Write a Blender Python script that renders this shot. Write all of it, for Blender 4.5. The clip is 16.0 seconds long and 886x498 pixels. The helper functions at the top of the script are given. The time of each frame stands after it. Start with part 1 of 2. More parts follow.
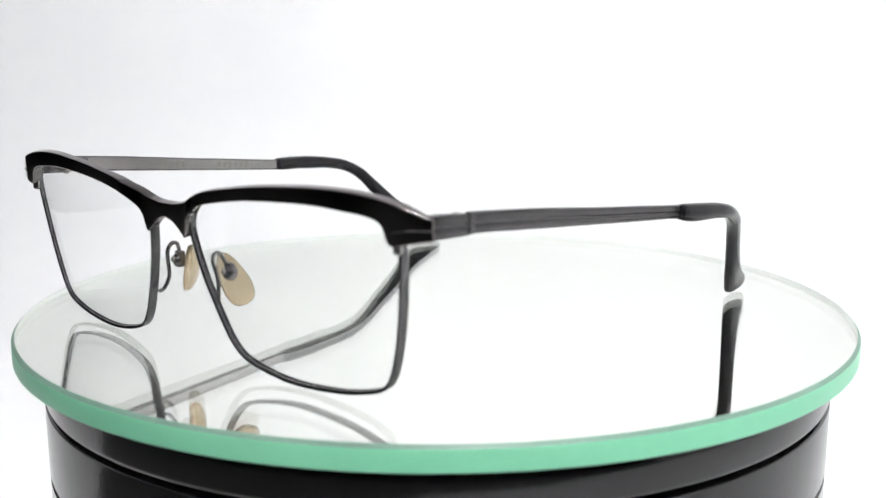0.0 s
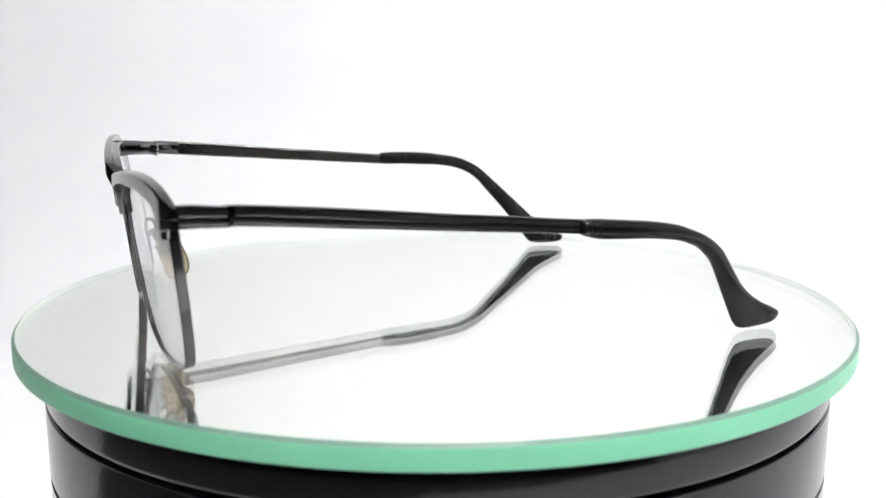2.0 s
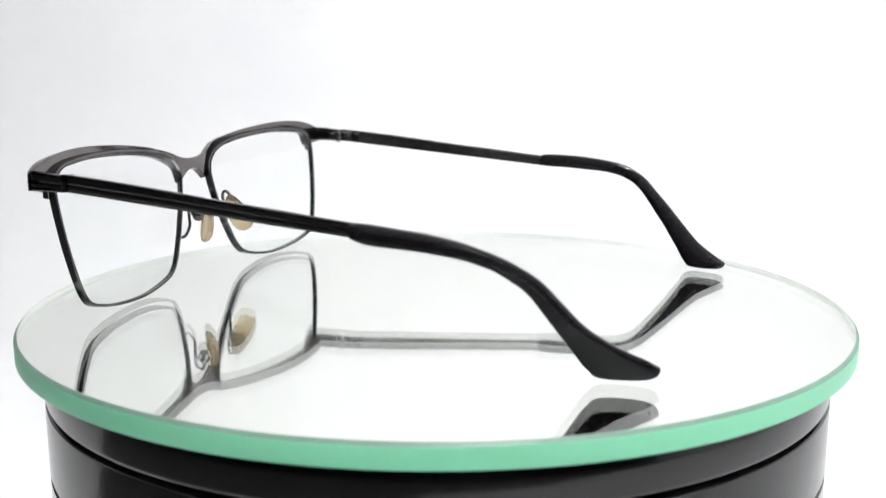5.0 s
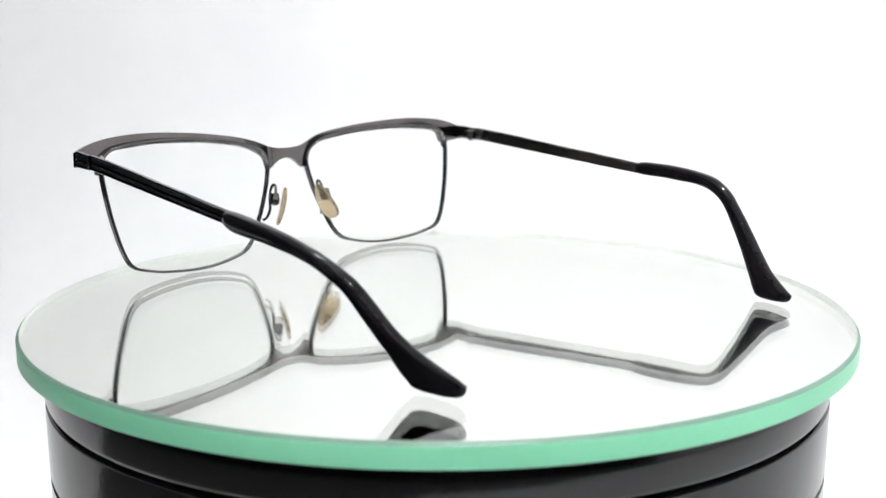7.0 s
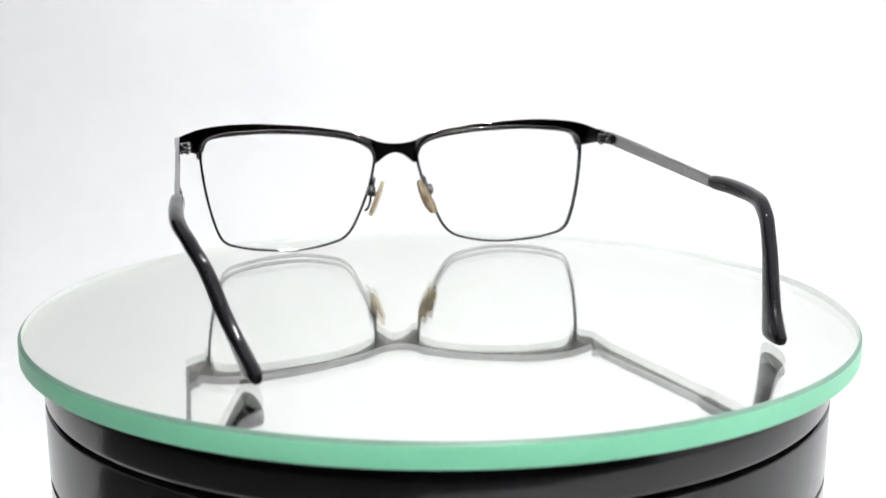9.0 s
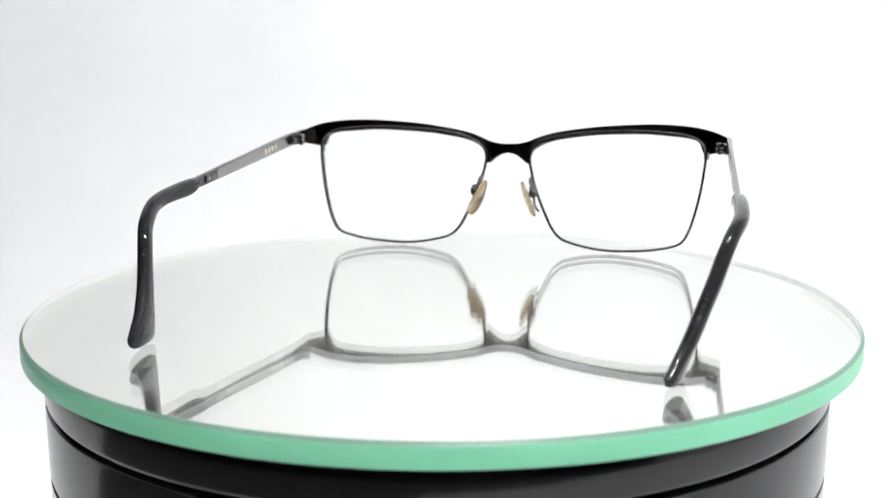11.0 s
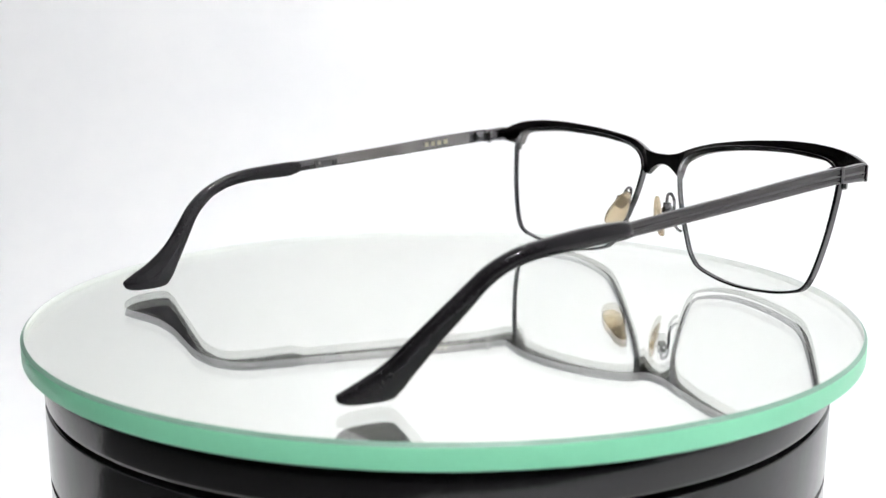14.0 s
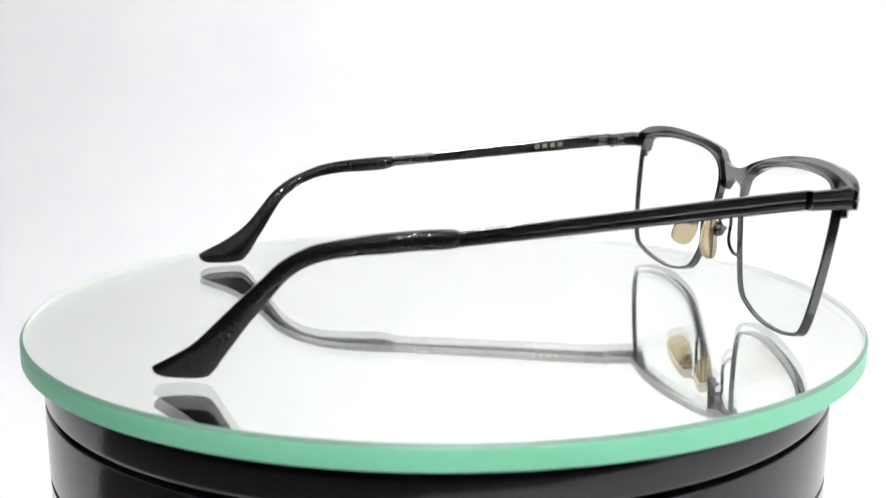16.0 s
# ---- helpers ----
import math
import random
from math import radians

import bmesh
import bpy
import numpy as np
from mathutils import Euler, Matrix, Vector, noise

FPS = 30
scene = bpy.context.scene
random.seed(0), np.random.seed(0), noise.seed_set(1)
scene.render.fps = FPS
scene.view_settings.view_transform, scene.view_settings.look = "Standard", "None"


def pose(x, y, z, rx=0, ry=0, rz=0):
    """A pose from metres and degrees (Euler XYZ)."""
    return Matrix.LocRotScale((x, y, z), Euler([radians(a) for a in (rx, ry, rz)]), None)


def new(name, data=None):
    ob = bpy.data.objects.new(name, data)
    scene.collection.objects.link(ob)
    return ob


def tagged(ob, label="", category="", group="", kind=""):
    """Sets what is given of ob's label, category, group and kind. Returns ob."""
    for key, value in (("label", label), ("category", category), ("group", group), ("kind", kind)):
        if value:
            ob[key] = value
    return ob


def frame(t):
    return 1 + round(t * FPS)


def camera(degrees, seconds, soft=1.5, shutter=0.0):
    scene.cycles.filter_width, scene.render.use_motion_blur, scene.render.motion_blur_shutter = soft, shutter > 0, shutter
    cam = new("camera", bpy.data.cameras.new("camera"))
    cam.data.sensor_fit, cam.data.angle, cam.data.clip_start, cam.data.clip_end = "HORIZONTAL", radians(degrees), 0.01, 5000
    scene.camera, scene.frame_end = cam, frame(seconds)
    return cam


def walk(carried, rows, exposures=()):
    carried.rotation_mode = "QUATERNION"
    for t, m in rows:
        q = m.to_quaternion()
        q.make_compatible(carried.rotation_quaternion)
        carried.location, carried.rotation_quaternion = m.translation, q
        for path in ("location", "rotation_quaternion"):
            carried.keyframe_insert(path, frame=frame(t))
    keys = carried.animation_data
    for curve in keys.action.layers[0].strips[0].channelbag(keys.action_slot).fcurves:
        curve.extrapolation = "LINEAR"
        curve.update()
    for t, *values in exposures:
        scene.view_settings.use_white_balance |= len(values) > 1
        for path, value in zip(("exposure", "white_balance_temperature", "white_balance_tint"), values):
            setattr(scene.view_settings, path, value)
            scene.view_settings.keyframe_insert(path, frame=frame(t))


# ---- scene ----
# camera on a low stand, held still
cam = camera(45.19, 16.0, soft=1.25)
STAND = pose(0.0, -0.2627, 0.0632, 90 - 10.852, 0, -0.159)
cam.data.dof.use_dof, cam.data.dof.focus_distance, cam.data.dof.aperture_fstop = True, 0.258, 22.0
walk(cam, [(0.0, STAND), (16.0, STAND)])
scene.view_settings.exposure = 0.0

# ---- light: a white photo tent with two short bars of small diodes ----
world = bpy.data.worlds.new("room_light")
world.use_nodes = True
world.node_tree.nodes["Background"].inputs[0].default_value = (0.9, 0.95, 1.0, 1)
world.node_tree.nodes["Background"].inputs[1].default_value = 0.06
scene.world = world


# two bars of small diodes: (centre, turn about x) in metres and degrees
BARS = [((0.05, 0.08, 0.594), 0.0), ((0.10, -0.440, 0.520), 50.0)]
DIODES, PITCH, GLOW = 5, 0.022, (2980.0, 2640.0)

# ---- materials ----


def material(name, base, rough=0.5, metal=0.0, **sockets):
    m = bpy.data.materials.new(name)
    m.use_nodes = True
    b = m.node_tree.nodes["Principled BSDF"]
    b.inputs["Base Color"].default_value = (*base, 1)
    b.inputs["Roughness"].default_value = rough
    b.inputs["Metallic"].default_value = metal
    for key, value in sockets.items():
        b.inputs[key.replace("_", " ")].default_value = value
    return m


def grain(m, low, high, scale, fine, bump=0.0, rough=None, distance=0.0002, stretch=(1, 1, 1)):
    """Two scales of noise between two colours, with a little relief and uneven gloss."""
    nt, b = m.node_tree, m.node_tree.nodes["Principled BSDF"]
    co = nt.nodes.new("ShaderNodeTexCoord")
    mp = nt.nodes.new("ShaderNodeMapping")
    mp.inputs["Scale"].default_value = stretch
    nt.links.new(co.outputs["Object"], mp.inputs["Vector"])
    n1, n2 = nt.nodes.new("ShaderNodeTexNoise"), nt.nodes.new("ShaderNodeTexNoise")
    for n, s in ((n1, scale), (n2, fine)):
        n.inputs["Scale"].default_value = s
        n.inputs["Detail"].default_value = 4
        nt.links.new(mp.outputs["Vector"], n.inputs["Vector"])
    mix = nt.nodes.new("ShaderNodeMath")
    mix.operation = "MULTIPLY_ADD"
    mix.inputs[1].default_value = 0.35
    nt.links.new(n2.outputs["Fac"], mix.inputs[0])
    half = nt.nodes.new("ShaderNodeMath")
    half.operation = "MULTIPLY"
    half.inputs[1].default_value = 0.65
    nt.links.new(n1.outputs["Fac"], half.inputs[0])
    nt.links.new(half.outputs[0], mix.inputs[2])
    ramp = nt.nodes.new("ShaderNodeValToRGB")
    ramp.color_ramp.elements[0].position, ramp.color_ramp.elements[1].position = 0.35, 0.65
    ramp.color_ramp.elements[0].color, ramp.color_ramp.elements[1].color = (*low, 1), (*high, 1)
    nt.links.new(mix.outputs[0], ramp.inputs["Fac"])
    nt.links.new(ramp.outputs["Color"], b.inputs["Base Color"])
    if rough:
        rr = nt.nodes.new("ShaderNodeMapRange")
        rr.inputs["To Min"].default_value, rr.inputs["To Max"].default_value = rough
        nt.links.new(mix.outputs[0], rr.inputs["Value"])
        nt.links.new(rr.outputs["Result"], b.inputs["Roughness"])
    if bump:
        bp = nt.nodes.new("ShaderNodeBump")
        bp.inputs["Strength"].default_value, bp.inputs["Distance"].default_value = bump, distance
        nt.links.new(mix.outputs[0], bp.inputs["Height"])
        nt.links.new(bp.outputs["Normal"], b.inputs["Normal"])
    return m


WHITE_PAPER = grain(material("white_paper", (0.86, 0.86, 0.87), 0.9), (0.84, 0.845, 0.86), (0.88, 0.88, 0.885), 9, 60, 0.5, distance=0.002)
WHITE_CLOTH = grain(material("white_tent_cloth", (0.85, 0.85, 0.86), 0.95), (0.83, 0.83, 0.84), (0.87, 0.87, 0.88), 6, 300, 0.3)
ROOM_PAINT = grain(material("dark_room_paint", (0.1, 0.1, 0.1), 0.9), (0.09, 0.09, 0.09), (0.115, 0.115, 0.11), 2, 40, 0.2)
LACQUER = grain(material("black_lacquer", (0.005, 0.005, 0.006), 0.12), (0.004, 0.004, 0.005), (0.008, 0.008, 0.009), 20, 600, 0.12, (0.06, 0.2), distance=0.0006)
RUBBER = grain(material("black_rubber", (0.006, 0.006, 0.006), 0.8), (0.004, 0.004, 0.004), (0.009, 0.009, 0.009), 100, 900, 0.3)
ACETATE = grain(material("black_acetate", (0.008, 0.007, 0.0083), 0.06, IOR=1.36), (0.0065, 0.006, 0.007), (0.01, 0.009, 0.0105), 60, 1500, 0.02, (0.03, 0.09))
BROW_METAL = grain(material("dark_plated_brow", (0.18, 0.165, 0.164), 0.1, 1.0), (0.158, 0.144, 0.143), (0.205, 0.188, 0.187), 90, 1800, 0.03, (0.06, 0.13))
GUNMETAL = grain(material("dark_gunmetal", (0.13, 0.126, 0.129), 0.1, 1.0), (0.11, 0.107, 0.11), (0.152, 0.148, 0.151), 150, 2500, 0.04, (0.05, 0.12), stretch=(1, 0.1, 1))
STEEL = grain(material("polished_dark_steel", (0.2, 0.195, 0.2), 0.12, 1.0), (0.16, 0.155, 0.16), (0.25, 0.245, 0.25), 200, 2500, 0.03, (0.04, 0.1))
BRUSHED = grain(material("brushed_grey_metal", (0.32, 0.312, 0.31), 0.16, 1.0), (0.26, 0.25, 0.243), (0.34, 0.328, 0.318), 120, 3000, 0.05, (0.12, 0.22), stretch=(1, 0.06, 1))
CHANNEL = grain(material("dark_channel_enamel", (0.1, 0.098, 0.1), 0.25, 1.0), (0.08, 0.078, 0.08), (0.12, 0.118, 0.12), 150, 2500, 0.05, (0.22, 0.4), stretch=(1, 0.1, 1))
CHROME = material("bright_screw_metal", (0.45, 0.44, 0.43), 0.1, 1.0)
GOLD = material("pale_gold_print", (0.44, 0.41, 0.3), 0.3, 1.0)
INK = material("dull_olive_print", (0.28, 0.27, 0.245), 0.24, 1.0)
PAD = grain(material("amber_nose_pad", (0.68, 0.58, 0.38), 0.2, IOR=1.36), (0.55, 0.44, 0.28), (0.72, 0.6, 0.43), 250, 1500, 0.02, (0.06, 0.14))
PAD.node_tree.nodes["Principled BSDF"].inputs["Transmission Weight"].default_value = 0.86
LENS = material("clear_coated_lens", (0.98, 0.992, 0.987), 0.0, IOR=1.24, Specular_Tint=(0.7, 1.0, 0.85, 1))
LENS.node_tree.nodes["Principled BSDF"].inputs["Transmission Weight"].default_value = 1.0
GLASS_TOP = material("float_glass", (0.985, 0.995, 0.988), 0.0, IOR=1.52, Specular_IOR_Level=0.18)
GLASS_TOP.node_tree.nodes["Principled BSDF"].inputs["Transmission Weight"].default_value = 1.0
SILVER = material("silvered_back", (0.956, 0.967, 0.93), 0.015, 1.0)
GLASS_EDGE = grain(material("ground_green_glass_edge", (0.27, 0.72, 0.46), 0.3), (0.245, 0.69, 0.44), (0.275, 0.73, 0.475), 30, 900, 0.05, (0.25, 0.4))
# pale base colour stands in for light reflected inside the glass edge
EDGE_REFLECTION = grain(material("painted_edge_reflection", (0.58, 0.61, 0.595), 0.5), (0.56, 0.59, 0.575), (0.6, 0.63, 0.615), 30, 900, 0.05, (0.4, 0.6))
GLASS_CHAMFER = grain(material("polished_green_chamfer", (0.16, 0.3, 0.22), 0.2), (0.16, 0.29, 0.22), (0.21, 0.36, 0.28), 30, 900, 0.05, (0.35, 0.5))

# ---- mesh helpers ----
MM = 0.001


def part(name, bm, mat, parent=None, label="", smooth=True, face_up=False, outward=False, crease=38):
    me = bpy.data.meshes.new(name)
    bmesh.ops.recalc_face_normals(bm, faces=bm.faces)
    if outward:
        bmesh.ops.reverse_faces(bm, faces=[f for f in bm.faces if f.normal.dot(Vector((*f.calc_center_median().xy, 0))) < 0])
    if face_up:
        bmesh.ops.reverse_faces(bm, faces=[f for f in bm.faces if f.normal.z < 0])
    bm.to_mesh(me)
    bm.free()
    for m in mat if isinstance(mat, (list, tuple)) else [mat]:
        me.materials.append(m)
    if smooth:
        for f in me.polygons:
            f.use_smooth = True
        me.set_sharp_from_angle(angle=radians(crease))
    ob = new(name, me)
    ob.parent = parent
    return tagged(ob, label)


def spline(points, steps, closed=False):
    """Catmull-Rom through rows of numbers."""
    p = np.array(points, float)
    n = len(p)
    out = []
    for i in range(n if closed else n - 1):
        k = [(i - 1) % n, i, (i + 1) % n, (i + 2) % n] if closed else [max(i - 1, 0), i, i + 1, min(i + 2, n - 1)]
        a, b, c, d = p[k]
        for j in range(steps):
            t = j / steps
            out.append(0.5 * (2 * b + (c - a) * t + (2 * a - 5 * b + 4 * c - d) * t * t + (3 * b - a - 3 * c + d) * t ** 3))
    if not closed:
        out.append(p[-1])
    return np.array(out)


def loft(bm, rings, caps=True, closed=False):
    """Skins rings of equal length (millimetres)."""
    rows = [[bm.verts.new(Vector(q) * MM) for q in ring] for ring in rings]
    pairs = list(zip(rows, rows[1:])) + ([(rows[-1], rows[0])] if closed else [])
    n = len(rows[0])
    for a, b in pairs:
        for i in range(n):
            bm.faces.new((a[i], a[(i + 1) % n], b[(i + 1) % n], b[i]))
    if caps and not closed:
        bm.faces.new(rows[0][::-1])
        bm.faces.new(rows[-1])
    return bm


def lathe(profile, segments, centre=(0, 0)):
    """Turns (radius, height) pairs in millimetres about the upright axis."""
    bm = bmesh.new()
    rows = []
    for r, z in profile:
        if r < 1e-6:
            rows.append([bm.verts.new((centre[0] * MM, centre[1] * MM, z * MM))])
            continue
        rows.append([bm.verts.new(((centre[0] + r * math.cos(2 * math.pi * i / segments)) * MM,
                                   (centre[1] + r * math.sin(2 * math.pi * i / segments)) * MM, z * MM)) for i in range(segments)])
    for a, b in zip(rows, rows[1:]):
        for i in range(segments):
            j = (i + 1) % segments
            if len(a) == 1:
                bm.faces.new((a[0], b[i], b[j]))
            elif len(b) == 1:
                bm.faces.new((a[i], a[j], b[0]))
            else:
                bm.faces.new((a[i], a[j], b[j], b[i]))
    return bm


def tube(path, radius, sides=10, flat=1.0):
    """A round or flattened rod along a path (millimetres)."""
    p = [Vector(q) for q in path]
    rings, up = [], Vector((0.13, 0.21, 0.97))
    for i, q in enumerate(p):
        d = (p[min(i + 1, len(p) - 1)] - p[max(i - 1, 0)]).normalized()
        s = d.cross(up).normalized()
        u = s.cross(d)
        up = u
        r = radius[i] if isinstance(radius, (list, tuple, np.ndarray)) else radius
        rings.append([q + s * r * math.cos(2 * math.pi * k / sides) + u * r * flat * math.sin(2 * math.pi * k / sides) for k in range(sides)])
    return loft(bmesh.new(), rings)


def block(x0, x1, y0, y1, z0, z1, bevel=0.0, segments=2):
    """A box in millimetres with rounded edges."""
    bm = bmesh.new()
    bmesh.ops.create_cube(bm, size=1)
    for v in bm.verts:
        v.co = Vector(((x0 + x1) / 2 + v.co.x * (x1 - x0), (y0 + y1) / 2 + v.co.y * (y1 - y0), (z0 + z1) / 2 + v.co.z * (z1 - z0))) * MM
    if bevel:
        bmesh.ops.bevel(bm, geom=bm.edges[:], offset=bevel * MM, segments=segments, affect="EDGES", profile=0.5)
    return bm


# ---- the setting: paper sweep, tent, room ----
TABLE = -112.0


def sweep_rows():
    rows = [(-320, TABLE), (-160, TABLE), (1, TABLE), (200, TABLE), (330, TABLE)]
    rows += [(330 + 160 * math.sin(a), TABLE + 160 * (1 - math.cos(a))) for a in np.linspace(0.12, math.pi / 2, 14)]
    rows += [(490, 200), (490, 350), (490, 590)]
    return rows


def make_sweep():
    bm = bmesh.new()
    xs = np.linspace(-595, 595, 60)
    rows = []
    for y, z in sweep_rows():
        row = []
        for x in xs:
            n = noise.noise(Vector((x * 0.006, y * 0.006, z * 0.006))) * (3.0 if z > TABLE + 5 else 0.0)
            # the paper's front edge runs askew
            yy = y * min(max(1 + x / 260, 0.0), 1.0) if y < 0 else y
            row.append(bm.verts.new((x * MM, (yy + n) * MM, z * MM)))
        rows.append(row)
    for a, b in zip(rows, rows[1:]):
        for i in range(len(xs) - 1):
            bm.faces.new((a[i], a[i + 1], b[i + 1], b[i]))
    return bm


tagged(part("backdrop", make_sweep(), WHITE_PAPER), "white paper sweep curving up behind the turntable", "backdrop", kind="structure")
tagged(part("wall_right", block(598, 604, -450, 500, TABLE - 3, 600), WHITE_CLOTH, smooth=False), "white cloth side wall of photo tent", "wall", kind="structure")
tagged(part("wall_front", block(-604, 604, -456, -450, 150, 600), WHITE_CLOTH, smooth=False), "white cloth front flap of photo tent above an open slot", "wall", kind="structure")
tagged(part("wall_back", block(-598, 598, 500, 506, TABLE - 3, 600), WHITE_CLOTH, smooth=False), "white cloth back wall of photo tent", "wall", kind="structure")
tagged(part("ceiling", block(-604, 604, -450, 506, 603, 609), WHITE_CLOTH, smooth=False), "white cloth roof of photo tent", "ceiling", kind="structure")
tagged(part("floor", block(-2600, 2600, -2600, 2600, TABLE - 40, TABLE - 4), ROOM_PAINT, smooth=False), "plain dark grey table surface under the tent", "floor", kind="structure")
tagged(part("wall_room_front", block(-2600, 2600, -2640, -2600, TABLE - 40, 1800), ROOM_PAINT, smooth=False), "plain dark grey room wall", "wall", kind="structure")
tagged(part("wall_room_left", block(-2640, -2600, -2600, 2600, TABLE - 40, 1800), ROOM_PAINT, smooth=False), "plain dark grey room wall", "wall", kind="structure")
tagged(part("wall_room_right", block(2600, 2640, -2600, 2600, TABLE - 40, 1800), ROOM_PAINT, smooth=False), "plain dark grey room wall", "wall", kind="structure")
tagged(part("wall_room_back", block(-2600, 2600, 2600, 2640, TABLE - 40, 1800), ROOM_PAINT, smooth=False), "plain dark grey room wall", "wall", kind="structure")
tagged(part("ceiling_room", block(-2600, 2600, -2600, 2600, 1800, 1840), ROOM_PAINT, smooth=False), "plain dark grey room ceiling", "ceiling", kind="structure")


def make_led_bar(where, turn, glow):
    bar = tagged(new("led_bar"), "slim white light bar with a row of small bright diodes", "lamp", "tent lamps")
    bar.matrix_world = pose(*where, turn, 0, 0)
    half = PITCH * DIODES / 2 / MM
    part("housing", block(-half - 8, half + 8, -9, 9, 0.6, 8, 1.0), WHITE_CLOTH, bar, smooth=False)
    light = bpy.data.materials.new("diode_glow")
    light.use_nodes = True
    light.node_tree.nodes.clear()
    glowing, out = light.node_tree.nodes.new("ShaderNodeEmission"), light.node_tree.nodes.new("ShaderNodeOutputMaterial")
    glowing.inputs["Strength"].default_value = glow
    light.node_tree.links.new(glowing.outputs[0], out.inputs["Surface"])
    for k in range(DIODES):
        x = (k - (DIODES - 1) / 2) * PITCH / MM
        part("diode", block(x - 4, x + 4, -4, 4, 0.35, 0.65), light, bar, "small bright white diode", smooth=False)
    return bar


for (spot, tilt), strength in zip(BARS, GLOW):
    make_led_bar(spot, tilt, strength)

# ---- turntable ----
def make_turntable():
    base = tagged(new("turntable_base"), "glossy black round turntable base with two thin grooves", "turntable")
    base.location = (-0.0005, 0.004, TABLE * MM)
    h = -TABLE
    body = [(0, 0.5), (92.0, 0.5), (94.0, 1.5), (95.2, 6), (95.9, 14), (96.0, h - 34.8), (95.7, h - 34.5), (95.0, h - 34.3), (95.0, h - 33.6), (95.7, h - 33.4), (96.05, h - 33.0),
            (96.1, h - 18.2), (96.0, h - 17.4), (95.6, h - 17.1), (94.2, h - 17.0), (0, h - 17.0)]
    part("body", lathe(body, 160), LACQUER, base)
    platter = [(0, h - 16.95), (94.2, h - 16.95), (94.2, h - 16.1), (95.6, h - 16.0), (96.0, h - 15.6), (96.1, h - 15.0), (96.1, h - 10.4), (96.0, h - 9.3), (95.6, h - 8.0), (94.9, h - 7.0), (94.0, h - 6.5), (0, h - 6.4)]
    part("platter", lathe(platter, 160), LACQUER, base, "glossy black platter rim")
    part("grip_pad", lathe([(0, h - 6.35), (91.6, h - 6.35), (92.0, h - 6.1), (92.0, h - 5.4), (91.6, h - 5.1), (0, h - 5.1)], 128), RUBBER, base, "matte black grip pad under the glass")
    return base


PLATE_R, PLATE_T = 100.25, 5.0


def make_plate():
    plate = tagged(new("glass_plate"), "round mirrored glass plate with pale green edge", "glass plate")
    c = (0.29, 0.9)
    sheet = part("glass_sheet", lathe([(0, 0), (60, 0), (PLATE_R - 0.7, 0)], 200, c), GLASS_TOP, plate, "clear greenish glass", face_up=True)
    sheet.visible_shadow = False
    part("chamfer", lathe([(PLATE_R - 0.7, 0), (PLATE_R - 0.05, -0.75)], 200, c), GLASS_CHAMFER, plate, "darker green bevelled rim")
    part("edge", lathe([(PLATE_R - 0.05, -0.75), (PLATE_R, -0.85), (PLATE_R, -PLATE_T + 0.3), (PLATE_R - 0.3, -PLATE_T)], 200, c), GLASS_EDGE, plate, "bright green glass edge", outward=True)
    # added ring just inside the edge, painted pale for the reflection in the glass
    part("edge_reflection_ring", lathe([(PLATE_R - 0.85, -0.15), (PLATE_R - 0.2, -0.9), (PLATE_R - 0.2, -PLATE_T + 0.35), (PLATE_R - 0.5, -PLATE_T + 0.02)], 200, c), EDGE_REFLECTION, plate, "added pale ring coloured as the reflection inside the glass edge")
    part("silver_backing", lathe([(0, -PLATE_T), (60, -PLATE_T), (PLATE_R - 0.3, -PLATE_T)], 200, c), SILVER, plate, "silvered mirror back")
    return plate


# ---- eyeglasses, in millimetres: x across the face, y forward, z up ----
def front_y(x, z):
    return 75.2 - 0.0012 * x * x + 0.13 * (z - 30)


RIM = [(60, 31), (59.8, 27), (58.9, 20), (57.7, 14), (56.3, 9), (54.8, 5.7), (53, 4.0), (50.5, 3.1), (45.2, 1.9), (38, 1.15), (31.5, 1.0),
       (25.4, 1.65), (19.6, 3.0), (16.8, 4.4), (14.5, 7), (12.7, 10.4), (10.6, 15), (8.4, 21), (7.0, 27), (7.1, 29.5), (8.1, 31.6), (10.5, 33.5),
       (14.5, 35.0), (20.5, 36.2), (30, 37.1), (37.5, 37.4), (45, 37.3), (52, 36.8), (56.3, 35.9), (58.6, 34.5), (59.6, 32.8)]
BROW = [(0, 33.0, 0, 30.1), (2.4, 33.1, 2.2, 29.55), (4.3, 33.45, 3.9, 28.5), (5.7, 33.8, 5.2, 27.4), (7.0, 34.3, 6.4, 26.8), (7.8, 34.7, 6.9, 28.4), (8.8, 35.1, 7.5, 30.4),
        (10.6, 35.8, 9.0, 32.2), (13.6, 36.7, 12.1, 33.8), (18.6, 37.8, 17.2, 35.1), (27.9, 39.1, 26.5, 36.4), (37, 39.85, 36.5, 37.0), (43.5, 40.2, 43.8, 37.1),
        (50.2, 40.15, 50.8, 36.6), (55.0, 39.8, 55.2, 35.9), (58.4, 39.35, 58.0, 34.6), (60.8, 38.8, 59.6, 31.4), (63.0, 38.1, 62.4, 31.6), (65.0, 37.3, 64.8, 32.0), (66.3, 36.7, 66.2, 32.2), (67.0, 36.4, 67.0, 32.3)]
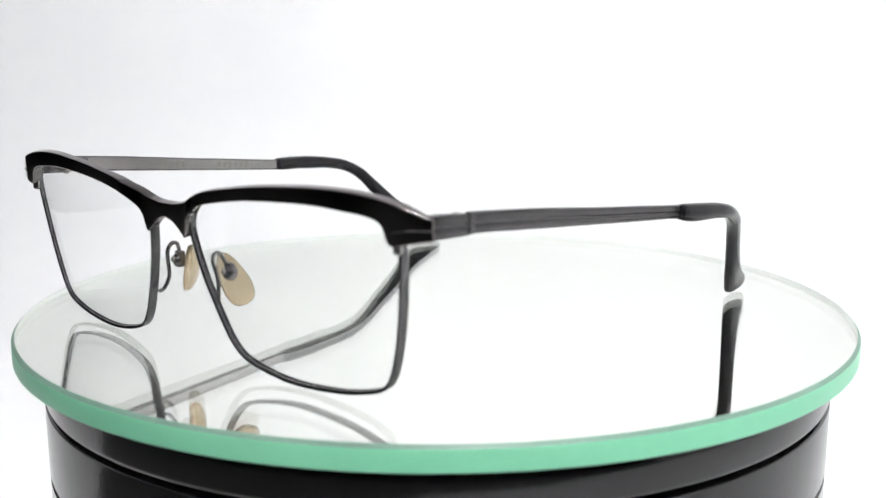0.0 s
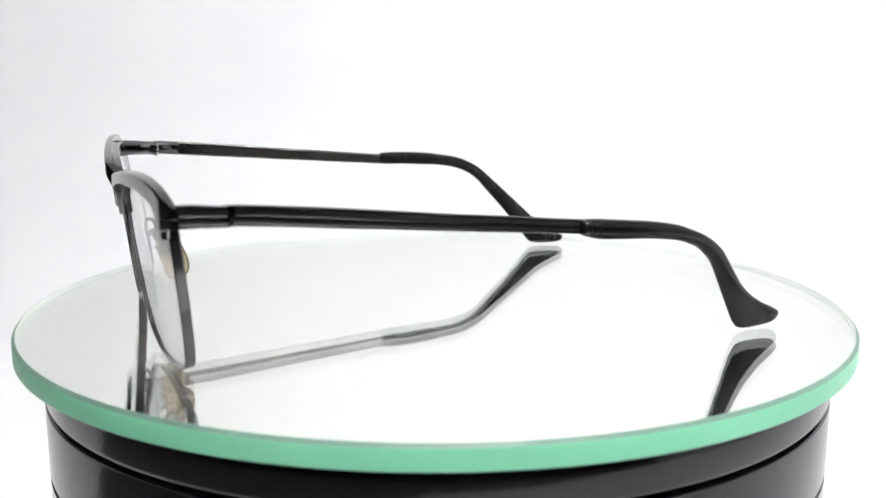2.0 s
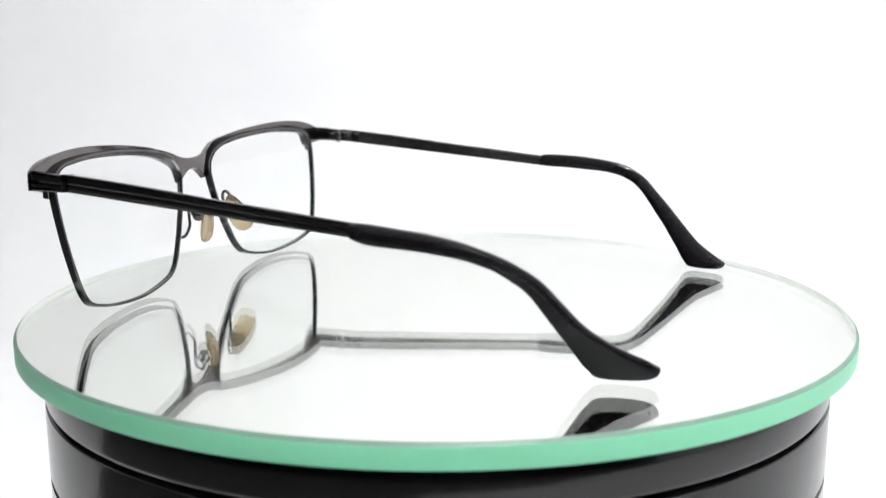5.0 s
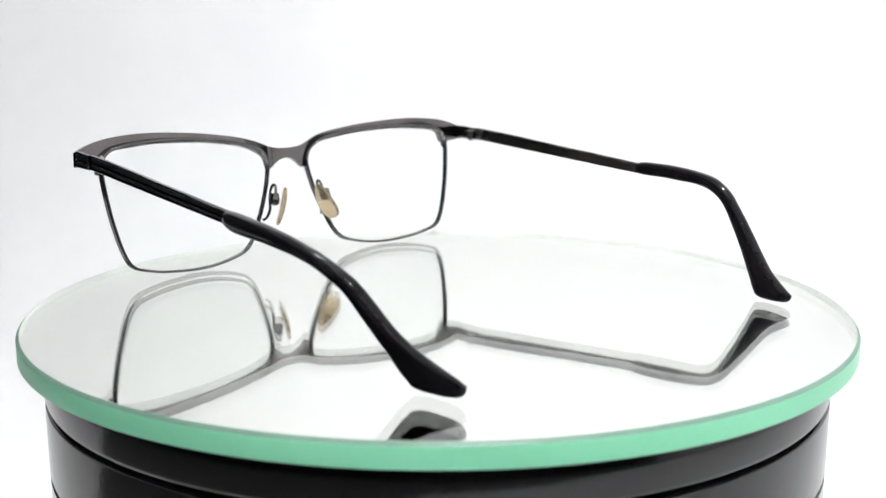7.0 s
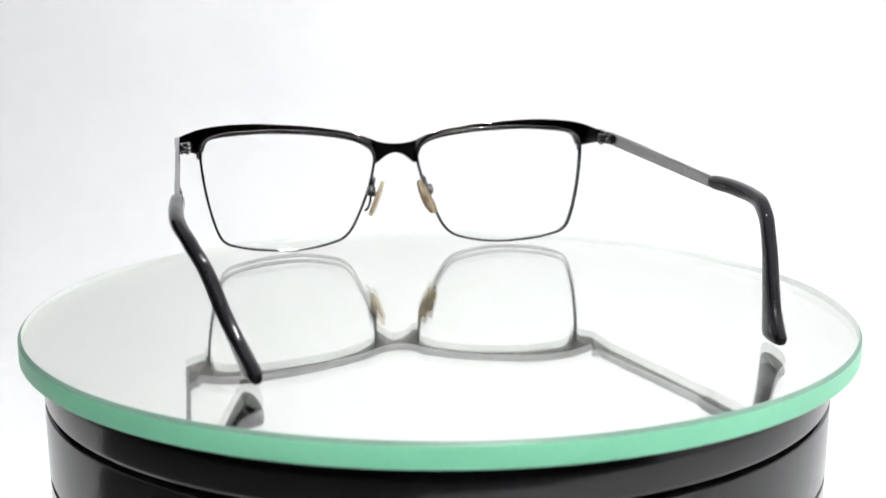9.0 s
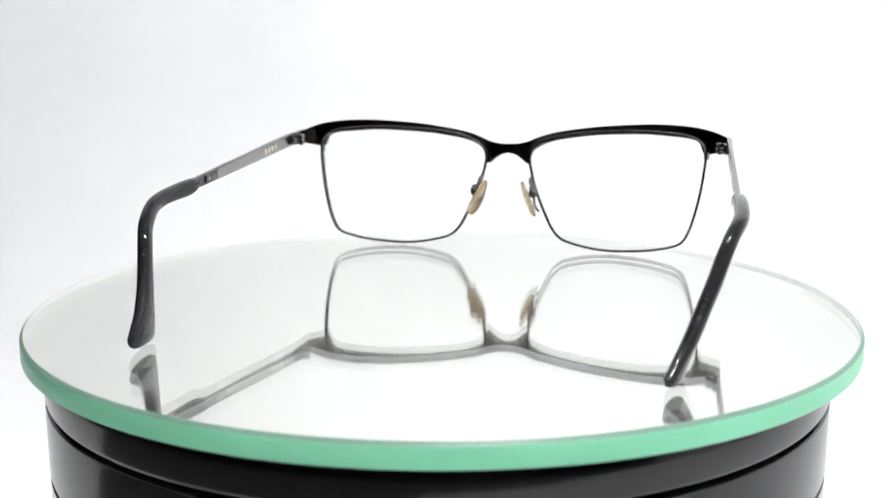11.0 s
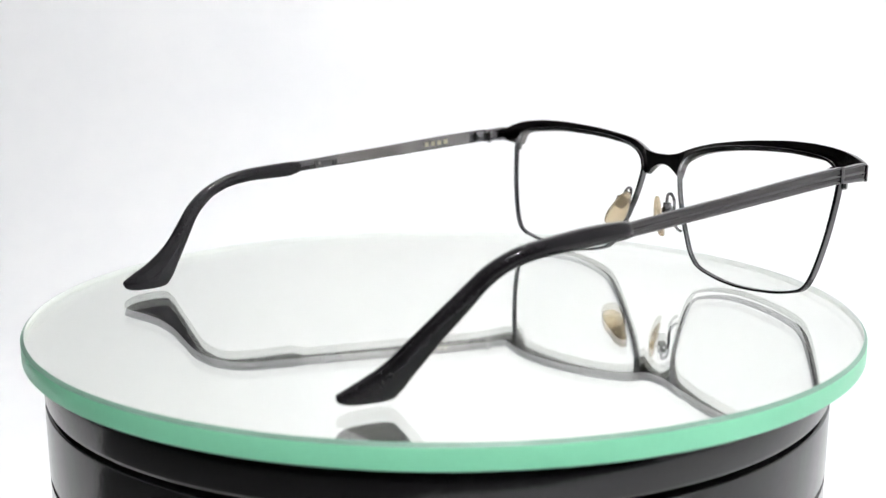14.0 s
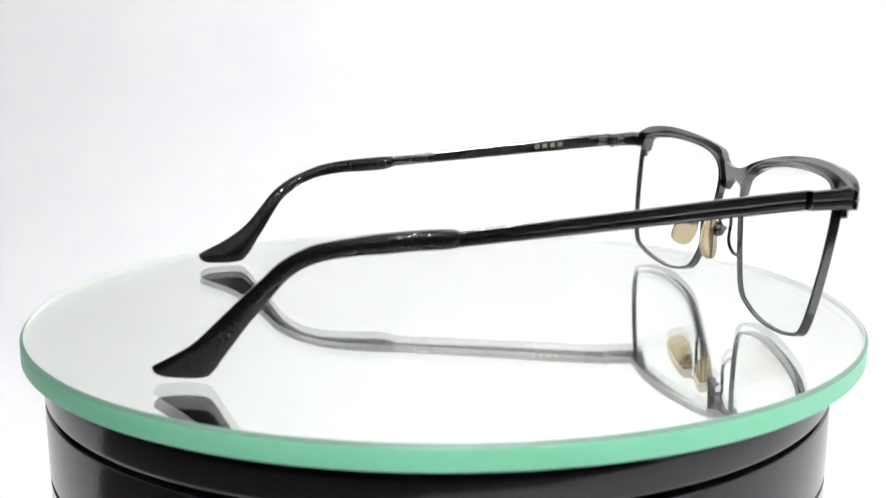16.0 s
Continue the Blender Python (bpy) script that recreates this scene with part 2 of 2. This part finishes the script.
TIP_TOP = {-1: [(-6.4, 30.0), (-10, 29.8), (-16, 29.3), (-22, 28.7), (-28, 27.6), (-32.2, 26.2), (-35.9, 24.7), (-39.7, 22.5), (-43, 19.9), (-46.4, 15.9), (-50, 11.8),
                (-53.7, 8.9), (-57.7, 6.6), (-61.7, 4.8), (-64.1, 3.5)],
           1: [(-6.4, 30.4), (-10.7, 30.4), (-16, 30.2), (-20, 29.9), (-25.1, 29.3), (-31.7, 28.1), (-36, 26.2), (-39.1, 24.1), (-41.2, 22.0), (-45.8, 17.5), (-50.5, 12.7),
               (-55.2, 8.0), (-58.4, 5.8), (-61.5, 4.0), (-63.5, 2.9)]}
TIP_LOW = {-1: [(-6.4, 26.5), (-10.1, 25.7), (-16, 25.4), (-21.9, 25.1), (-28.2, 24.2), (-31.5, 23.2), (-34.5, 22.0), (-37, 20.3), (-39.2, 18.6), (-41, 16.5), (-43.3, 13),
                (-45.2, 10.1), (-47.9, 6), (-49.7, 3.2), (-50.9, 2.0)],
           1: [(-6.4, 26.7), (-9.4, 26.6), (-14, 26.5), (-19.7, 26.1), (-25.1, 25.8), (-30.4, 24.9), (-34.4, 23.3), (-37.4, 21.0), (-40.2, 17.6), (-43.1, 14), (-45.1, 11.5),
               (-48.0, 7.4), (-49.9, 4.7), (-51.3, 2.5), (-52.0, 1.8)]}
TEMPLE = [(60.8, 36.1, 32.35), (54, 35.6, 31.85), (44, 34.75, 31.0), (34, 33.75, 30.2), (23, 32.6, 29.3), (12, 31.6, 28.4), (1.3, 30.55, 27.55), (-6.2, 29.85, 26.95)]


def temple_x(y):
    return 66.4 + 0.6 * (60 - y) / 60 if y > 0 else 67.0


def resample(points, n):
    p = spline(points, 8)
    s = np.concatenate([[0], np.cumsum(np.linalg.norm(np.diff(p, axis=0), axis=1))])
    u = np.linspace(0, s[-1], n)
    return np.stack([np.interp(u, s, p[:, k]) for k in range(p.shape[1])], 1)


def arc(centre, radius, start, end, steps):
    turn = [radians(start + (end - start) * k / steps) for k in range(steps + 1)]
    return [(centre[0] + radius * math.cos(q), centre[1] + radius * math.sin(q)) for q in turn]


# outward and forward, with two rounded outer corners and a groove for the lens
RIM_SECTION = (arc((0.1, 0.57), 0.3, 90, 0, 5) + [(0.4, 0.49), (0.41, -0.15), (0.4, -0.78)] + arc((0.1, -0.86), 0.3, 0, -90, 5)
               + [(-0.18, -1.16), (-0.34, -1.0), (-0.34, -0.4), (-0.15, -0.1), (-0.34, 0.2), (-0.34, 0.7), (-0.18, 0.87), (0.02, 0.87)])


def make_rim(side):
    path = spline(RIM, 5, closed=True)
    n = len(path)
    rings = []
    for i in range(n):
        x, z = path[i]
        dx, dz = path[(i + 1) % n] - path[i - 1]
        l = math.hypot(dx, dz)
        nx, nz = dz / l, -dx / l
        y = front_y(x, z)
        ring = []
        for a, b in RIM_SECTION:
            ring.append((side * (x - nx * a), y + b, z - nz * a - 0.13 * b))
        rings.append(ring)
    return loft(bmesh.new(), rings, closed=True)


def make_lens(side):
    path = spline(RIM, 4, closed=True)
    c = np.array((35.0, 20.5))
    bm = bmesh.new()

    def shell(off):
        rows = []
        for k in (0.992, 0.9, 0.75, 0.55, 0.35, 0.15):
            row = []
            for q in path:
                x, z = c + (q - c) * k
                r2 = ((x - 35) ** 2 + (z - 20) ** 2)
                row.append(bm.verts.new(Vector((side * x, front_y(x, z) - 0.3 + 1.1 - 0.0016 * r2 * 0.6 + off, z)) * MM))
            rows.append(row)
        mid = bm.verts.new(Vector((side * c[0], front_y(*c) + 0.8 + off, c[1])) * MM)
        n = len(path)
        for a, b in zip(rows, rows[1:]):
            for i in range(n):
                bm.faces.new((a[i], a[(i + 1) % n], b[(i + 1) % n], b[i]))
        for i in range(n):
            bm.faces.new((rows[-1][i], rows[-1][(i + 1) % n], mid))
        return rows[0]

    a, b = shell(0.0), shell(-1.4)
    for i in range(len(path)):
        bm.faces.new((a[i], a[(i + 1) % len(path)], b[(i + 1) % len(path)], b[i]))
    return bm


def brow_y(x):
    """The brow's rear face: it stands in front of the rims and falls back to the bridge."""
    a = abs(x)
    k = min(max((a - 5) / 9, 0), 1)
    k = k * k * (3 - 2 * k)
    return (1 - k) * 74.7 + k * (76.9 - 0.0014 * x * x)


def make_brow():
    half = spline(BROW, 5)
    full = [(-r[0], r[1], -r[2], r[3]) for r in half[:0:-1]] + [tuple(r) for r in half]
    rings = []
    for tx, tz, bx, bz in full:
        a = abs(tx)
        thick = float(np.interp(a, (0, 6, 14, 55, 63, 66, 67), (2.1, 1.9, 1.75, 1.8, 1.9, 1.2, 0.5)))
        lean = float(np.interp(a, (0, 6, 14, 50, 60, 64, 67), (0.15, 0.24, 0.22, 0.2, 0.18, 0.08, 0.0)))
        t, b = np.array((tx, tz - 0.12 - 0.36 * min(a / 20, 1))), np.array((bx, bz - float(np.interp(a, (7, 11, 50, 58), (0.1, 0.5, 0.5, 0.1)))))
        d = (b - t) / np.linalg.norm(b - t)
        e = 0.16
        rear = brow_y((tx + bx) / 2)
        length = np.linalg.norm(b - t)
        r = min(0.4, 0.35 * thick, 0.25 * length)
        corner = arc((r, thick - r), r, 180, 90, 5)
        rows = [(t, 0.12), (t, thick - r - 0.06)] + [(t + d * q, o) for q, o in corner] + [(t + d * (r + 0.06), thick), (t * 0.5 + b * 0.5, thick), (b - d * (r + 0.06), thick)]
        rows += [(b - d * q, o) for q, o in corner[::-1]] + [(b, thick - r - 0.06), (b, 0.12), (b - d * e, 0.0), (t * 0.5 + b * 0.5, 0.0), (t + d * e, 0.0)]
        rings.append([(x, rear + o, z - lean * o) for (x, z), o in rows])
    return loft(bmesh.new(), rings)


def brow_ridge(side):
    return [(side * x, brow_y(x) + o, z) for x, z, o in ((60.4, 33.3, 1.86), (62.5, 33.75, 1.93), (64.5, 34.0, 1.6), (66.0, 34.05, 1.25), (66.8, 34.05, 0.7), (67.1, 34.05, 0.0))]


def strip_section(x, y, top, low, side, thick):
    """A flat bar's cross-section with two channels in its outer face."""
    h = top - low
    o = x + thick / 2
    i = x - thick / 2
    g = 0.28
    f = (0.0, 0.05, 0.11, 0.17, 0.45, 0.53, 0.59, 0.66, 0.82, 0.91, 0.95, 1.0)
    dx = (-0.2, 0, 0, -g, -g, 0, 0, -g, -g, 0, 0, -0.2)
    ring = [(side * (o + e), y, top - h * a) for a, e in zip(f, dx)]
    return ring + [(side * (i + 0.15), y, low), (side * i, y, low + 0.2), (side * i, y, top - 0.2), (side * (i + 0.15), y, top)]


def channels(bm, n=16):
    """The two channel floors take the second material."""
    bm.faces.ensure_lookup_table()
    for k, f in enumerate(bm.faces):
        if k % n in (3, 7) and len(f.verts) == 4:
            f.material_index = 1
    return bm


def make_temple(side):
    rows = spline(TEMPLE, 6)
    return channels(loft(bmesh.new(), [strip_section(temple_x(y), y, t, b, side, 1.25 if y > 55 else 1.15) for y, t, b in rows]))


def make_endpiece(side):
    rows = [(71.0, 36.4, 32.4, 66.0, 0.9), (70.2, 36.5, 32.35, 66.35, 1.3), (69.4, 36.5, 32.35, 66.45, 1.5), (68.0, 36.45, 32.4, 66.45, 1.5), (65, 36.15, 32.3, 66.4, 1.5), (62.0, 35.9, 32.2, 66.4, 1.4)]
    return channels(loft(bmesh.new(), [strip_section(x, y, t, b, side, th) for y, t, b, x, th in rows]))


def make_seam(side):
    """A plain upright band where temple and corner piece meet."""
    return block(*sorted((side * 66.0, side * 67.12)), 60.85, 62.1, 32.32, 36.12, 0.12)


TIP_X = {-1: (67.0, 67.4, 67.3, 66.8, 66.1, 64.2, 61.1, 59.0, 56.7, 55.0, 53.1),
         1: (67.1, 67.5, 67.4, 67.0, 66.4, 64.6, 62.1, 60.0, 57.6, 55.7, 53.4)}


def tip_x(y, side):
    """How far the tip stands out; it bends in towards its end."""
    return float(np.interp(-y, (6, 16, 24, 28, 31, 37, 43.3, 47.7, 52.8, 57, 63), TIP_X[side]))


def make_tip(side):
    n = 44
    top, low = resample(TIP_TOP[side], n), resample(TIP_LOW[side], n)

    def ring(t, m, half, pinch):
        out = []
        for j in range(20):
            a = 2 * math.pi * j / 20
            ca, sa = math.cos(a), math.sin(a)
            ca, sa = math.copysign(abs(ca) ** 0.75, ca), math.copysign(abs(sa) ** 0.85, sa)
            q = m + t * sa * pinch
            out.append((side * (0.45 * tip_x(q[0], side) + 0.55 * tip_x(m[0], side) + half * ca), q[0], q[1]))
        return out

    mid, reach = (top[0] + low[0]) / 2, np.array((0.0, 1.0))
    rings = [ring(reach * 0.5 * (top[0] - low[0])[1], mid + np.array((0.45, 0.0)), 1.0, 0.72), ring(reach * 0.5 * (top[0] - low[0])[1], mid + np.array((0.3, 0.0)), 1.35, 0.84)]
    for k in range(n):
        u = k / (n - 1)
        half = 1.75 - 0.2 * u
        soft = (0.93, 0.98, 0.995, 1.0)[min(k, 3)]
        m = (top[k] + low[k]) / 2
        rings.append(ring(top[k] - m, m, half * soft, soft))
    m0 = (top[-1] + low[-1]) / 2
    depth = m0[1] - 0.7
    for f, squeeze, hs in ((0.25, 0.985, 0.99), (0.5, 0.94, 0.95), (0.7, 0.86, 0.86), (0.88, 0.72, 0.68), (1.0, 0.46, 0.4)):
        m = m0 + np.array((-0.35 * f, -depth * f))
        t = (top[-1] - m0) * np.array((1.0, 1.0 - 0.7 * f))
        rings.append(ring(t, m, 1.55 * hs, squeeze))
    return loft(bmesh.new(), rings)


def make_pad(side):
    """A soft oval pad, leaning with the nose."""
    top, low = Vector((5.6, 67.2, 22.0)), Vector((10.2, 64.6, 11.7))
    axis = (low - top).normalized()
    out = Vector((0.83, 0.42, 0.34))
    out = (out - axis * out.dot(axis)).normalized()
    across = axis.cross(out)
    mid, length = (top + low) / 2, (low - top).length / 2
    rings = []
    for k in range(13):
        a = math.pi * k / 12
        c, r = -math.cos(a), max(math.sin(a), 0.05) ** 0.72
        wide = r * (2.9 - 0.5 * c * -1 + 0.35 * c)
        thick = 0.75 * r ** 0.5
        centre = mid + axis * length * c - out * 0.35 * (1 - c * c)
        rings.append([(lambda v: (side * v.x, v.y, v.z))(centre + across * wide * math.cos(b) + out * thick * math.sin(b)) for b in np.linspace(0, 2 * math.pi, 16, endpoint=False)])
    return loft(bmesh.new(), rings)


def pad_arm_path(side):
    p = [(10.3, 72.3, 12.2), (9.7, 71.2, 13.0), (9.0, 70.4, 15.5), (8.9, 70.6, 18.5), (8.3, 71.0, 21.0), (7.9, 70.2, 22.6), (7.9, 68.9, 22.4), (8.3, 68.2, 20.8), (8.9, 67.7, 19.2)]
    return [(side * x, y, z) for x, y, z in spline(p, 5)]


def print_bars(side):
    """Small printed marks on the temple's inner face."""
    spans = [(38.0 + 2.4 * k, 39.4 + 2.4 * k) for k in range(4)] if side < 0 else [(26.4 + 1.9 * k, 27.6 + 1.9 * k) for k in range(12)] + [(5.0 + 1.9 * k, 6.2 + 1.9 * k) for k in range(6)]
    rows = np.array(TEMPLE)[::-1]
    out = []
    for a, b in spans:
        y = (a + b) / 2
        m = (np.interp(y, rows[:, 0], rows[:, 1]) + np.interp(y, rows[:, 0], rows[:, 2])) / 2
        x = temple_x(y) - 0.575
        out.append(block(*sorted((side * (x - 0.03), side * (x - 0.075))), a, b, m - 0.65, m + 0.65))
    return out


def make_glasses():
    g = tagged(new("eyeglasses"), "open browline eyeglasses with dark metal rims and black tips", "eyeglasses")
    part("brow_bar", make_brow(), BROW_METAL, g, "glossy near-black plated brow and bridge", crease=24)
    for side in (-1, 1):
        rim = part("rim", make_rim(side), GUNMETAL, g, "thin dark gunmetal wire rim")
        lens = part("lens", make_lens(side), LENS, rim, "clear coated lens")
        lens.visible_shadow = False
        part("endpiece", make_endpiece(side), (GUNMETAL, CHANNEL), g, "grooved dark metal corner piece")
        part("seam_band", make_seam(side), GUNMETAL, g, "plain grey band at the temple joint")
        part("brow_line", tube(spline(brow_ridge(side), 4), 0.13, 6), STEEL, g, "fine metal line across the brow corner")
        arm = part("pad_arm", tube(pad_arm_path(side), 0.42, 8), STEEL, g, "thin bent steel pad arm")
        pad = part("nose_pad", make_pad(side), PAD, arm, "translucent amber nose pad")
        box = bmesh.new()
        bmesh.ops.create_uvsphere(box, u_segments=14, v_segments=9, radius=1.6 * MM)
        for v in box.verts:
            v.co = Vector((v.co.x * 0.9, v.co.y, v.co.z * 1.1)) + Vector((side * 9.1, 67.6, 18.6)) * MM
        part("pad_mount", box, STEEL, arm, "round polished pad mount")
        part("pad_box", block(*sorted((side * 7.9, side * 10.0)), 66.9, 68.3, 17.2, 20.6, 0.3), STEEL, arm, "small steel box in the pad")
        part("pad_screw", tube([(side * 9.0, 69.6, 18.9), (side * 9.0, 69.4, 18.9), (side * 9.05, 68.0, 18.9)], (0.4, 0.6, 0.6), 12), CHROME, arm, "tiny bright pad screw")
        temple = part("temple", make_temple(side), (GUNMETAL, CHANNEL), g, "slim dark metal temple with two long grooves")
        y0, y1 = 56.5, 5.5 if side < 0 else -5.5
        inner = spline(TEMPLE, 6)
        rows = [r for r in inner if y1 <= r[0] <= y0]
        rings = []
        for y, t, b in rows:
            x = temple_x(y) - 0.575
            m, hh = (t + b) / 2, (t - b) / 2 - 0.28
            rings.append([(side * (x + 0.05), y, m + hh), (side * (x - 0.06), y, m + hh - 0.1), (side * (x - 0.06), y, m - hh + 0.1), (side * (x + 0.05), y, m - hh)])
        part("inner_face", loft(bmesh.new(), rings), BRUSHED, temple, "brushed grey inner face")
        for bar in print_bars(side):
            part("print_bar", bar, GOLD if side < 0 else INK, temple, "small printed bar", smooth=False)
        if side < 0:
            part("core_clip", block(-66.35, -65.95, -1.0, 4.6, 28.0, 29.9, 0.15), CHANNEL, temple, "small dark core clip")
            part("core_screw", tube([(-66.2, 0.2, 29.0), (-65.75, 0.2, 29.0)], 0.5, 10), CHROME, temple, "tiny bright screw")
        part("temple_tip", make_tip(side), ACETATE, g, "glossy black curved temple tip with flared end")
        hinge = part("hinge", block(*sorted((side * 64.9, side * 65.75)), 57.6, 66.0, 32.5, 35.5, 0.2), STEEL, g, "small steel hinge")
        for low, high in ((32.45, 33.35), (33.5, 34.5), (34.65, 35.55)):
            part("knuckle", tube([(side * 63.9, 62.0, low), (side * 63.9, 62.0, low + 0.12), (side * 63.9, 62.0, high - 0.12), (side * 63.9, 62.0, high)], (0.95, 1.15, 1.15, 0.95), 16), CHROME, hinge, "bright hinge knuckle")
        for y in (58.9, 64.9):
            part("leaf", block(*sorted((side * 63.9, side * 65.0)), y - 1.3, y + 1.3, 32.9 if y > 62 else 33.4, 35.1 if y > 62 else 34.6, 0.25), STEEL, hinge)
        part("hinge_screw", tube([(side * 63.9, 62.0, 32.1), (side * 63.9, 62.0, 32.3), (side * 63.9, 62.0, 35.8)], (0.55, 0.7, 0.7), 12), CHROME, hinge, "bright hinge screw")
        part("closing_block", tube([(side * 60.3, 72.2, 29.5), (side * 60.3, 72.2, 29.8), (side * 60.3, 72.2, 31.9)], (0.6, 0.85, 0.85), 14), CHROME, g, "tiny bright rim closing barrel")
    return g


turntable = make_turntable()
plate = make_plate()
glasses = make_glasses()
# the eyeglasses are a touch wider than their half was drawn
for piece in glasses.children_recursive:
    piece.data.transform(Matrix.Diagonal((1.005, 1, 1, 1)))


def motions():
    """The plate and the glasses on it turn together about the upright axis at an even pace."""
    times = [k / 10 for k in range(161)]
    start, speed = 137.55, -13.748
    walk(plate, [(t, pose(0, 0, 0, 0, 0, start + speed * t)) for t in times])
    walk(glasses, [(t, pose(0, 0, 0, 0, 0, start + speed * t) @ pose(0.0039, 0, -0.0001)) for t in times])


motions()
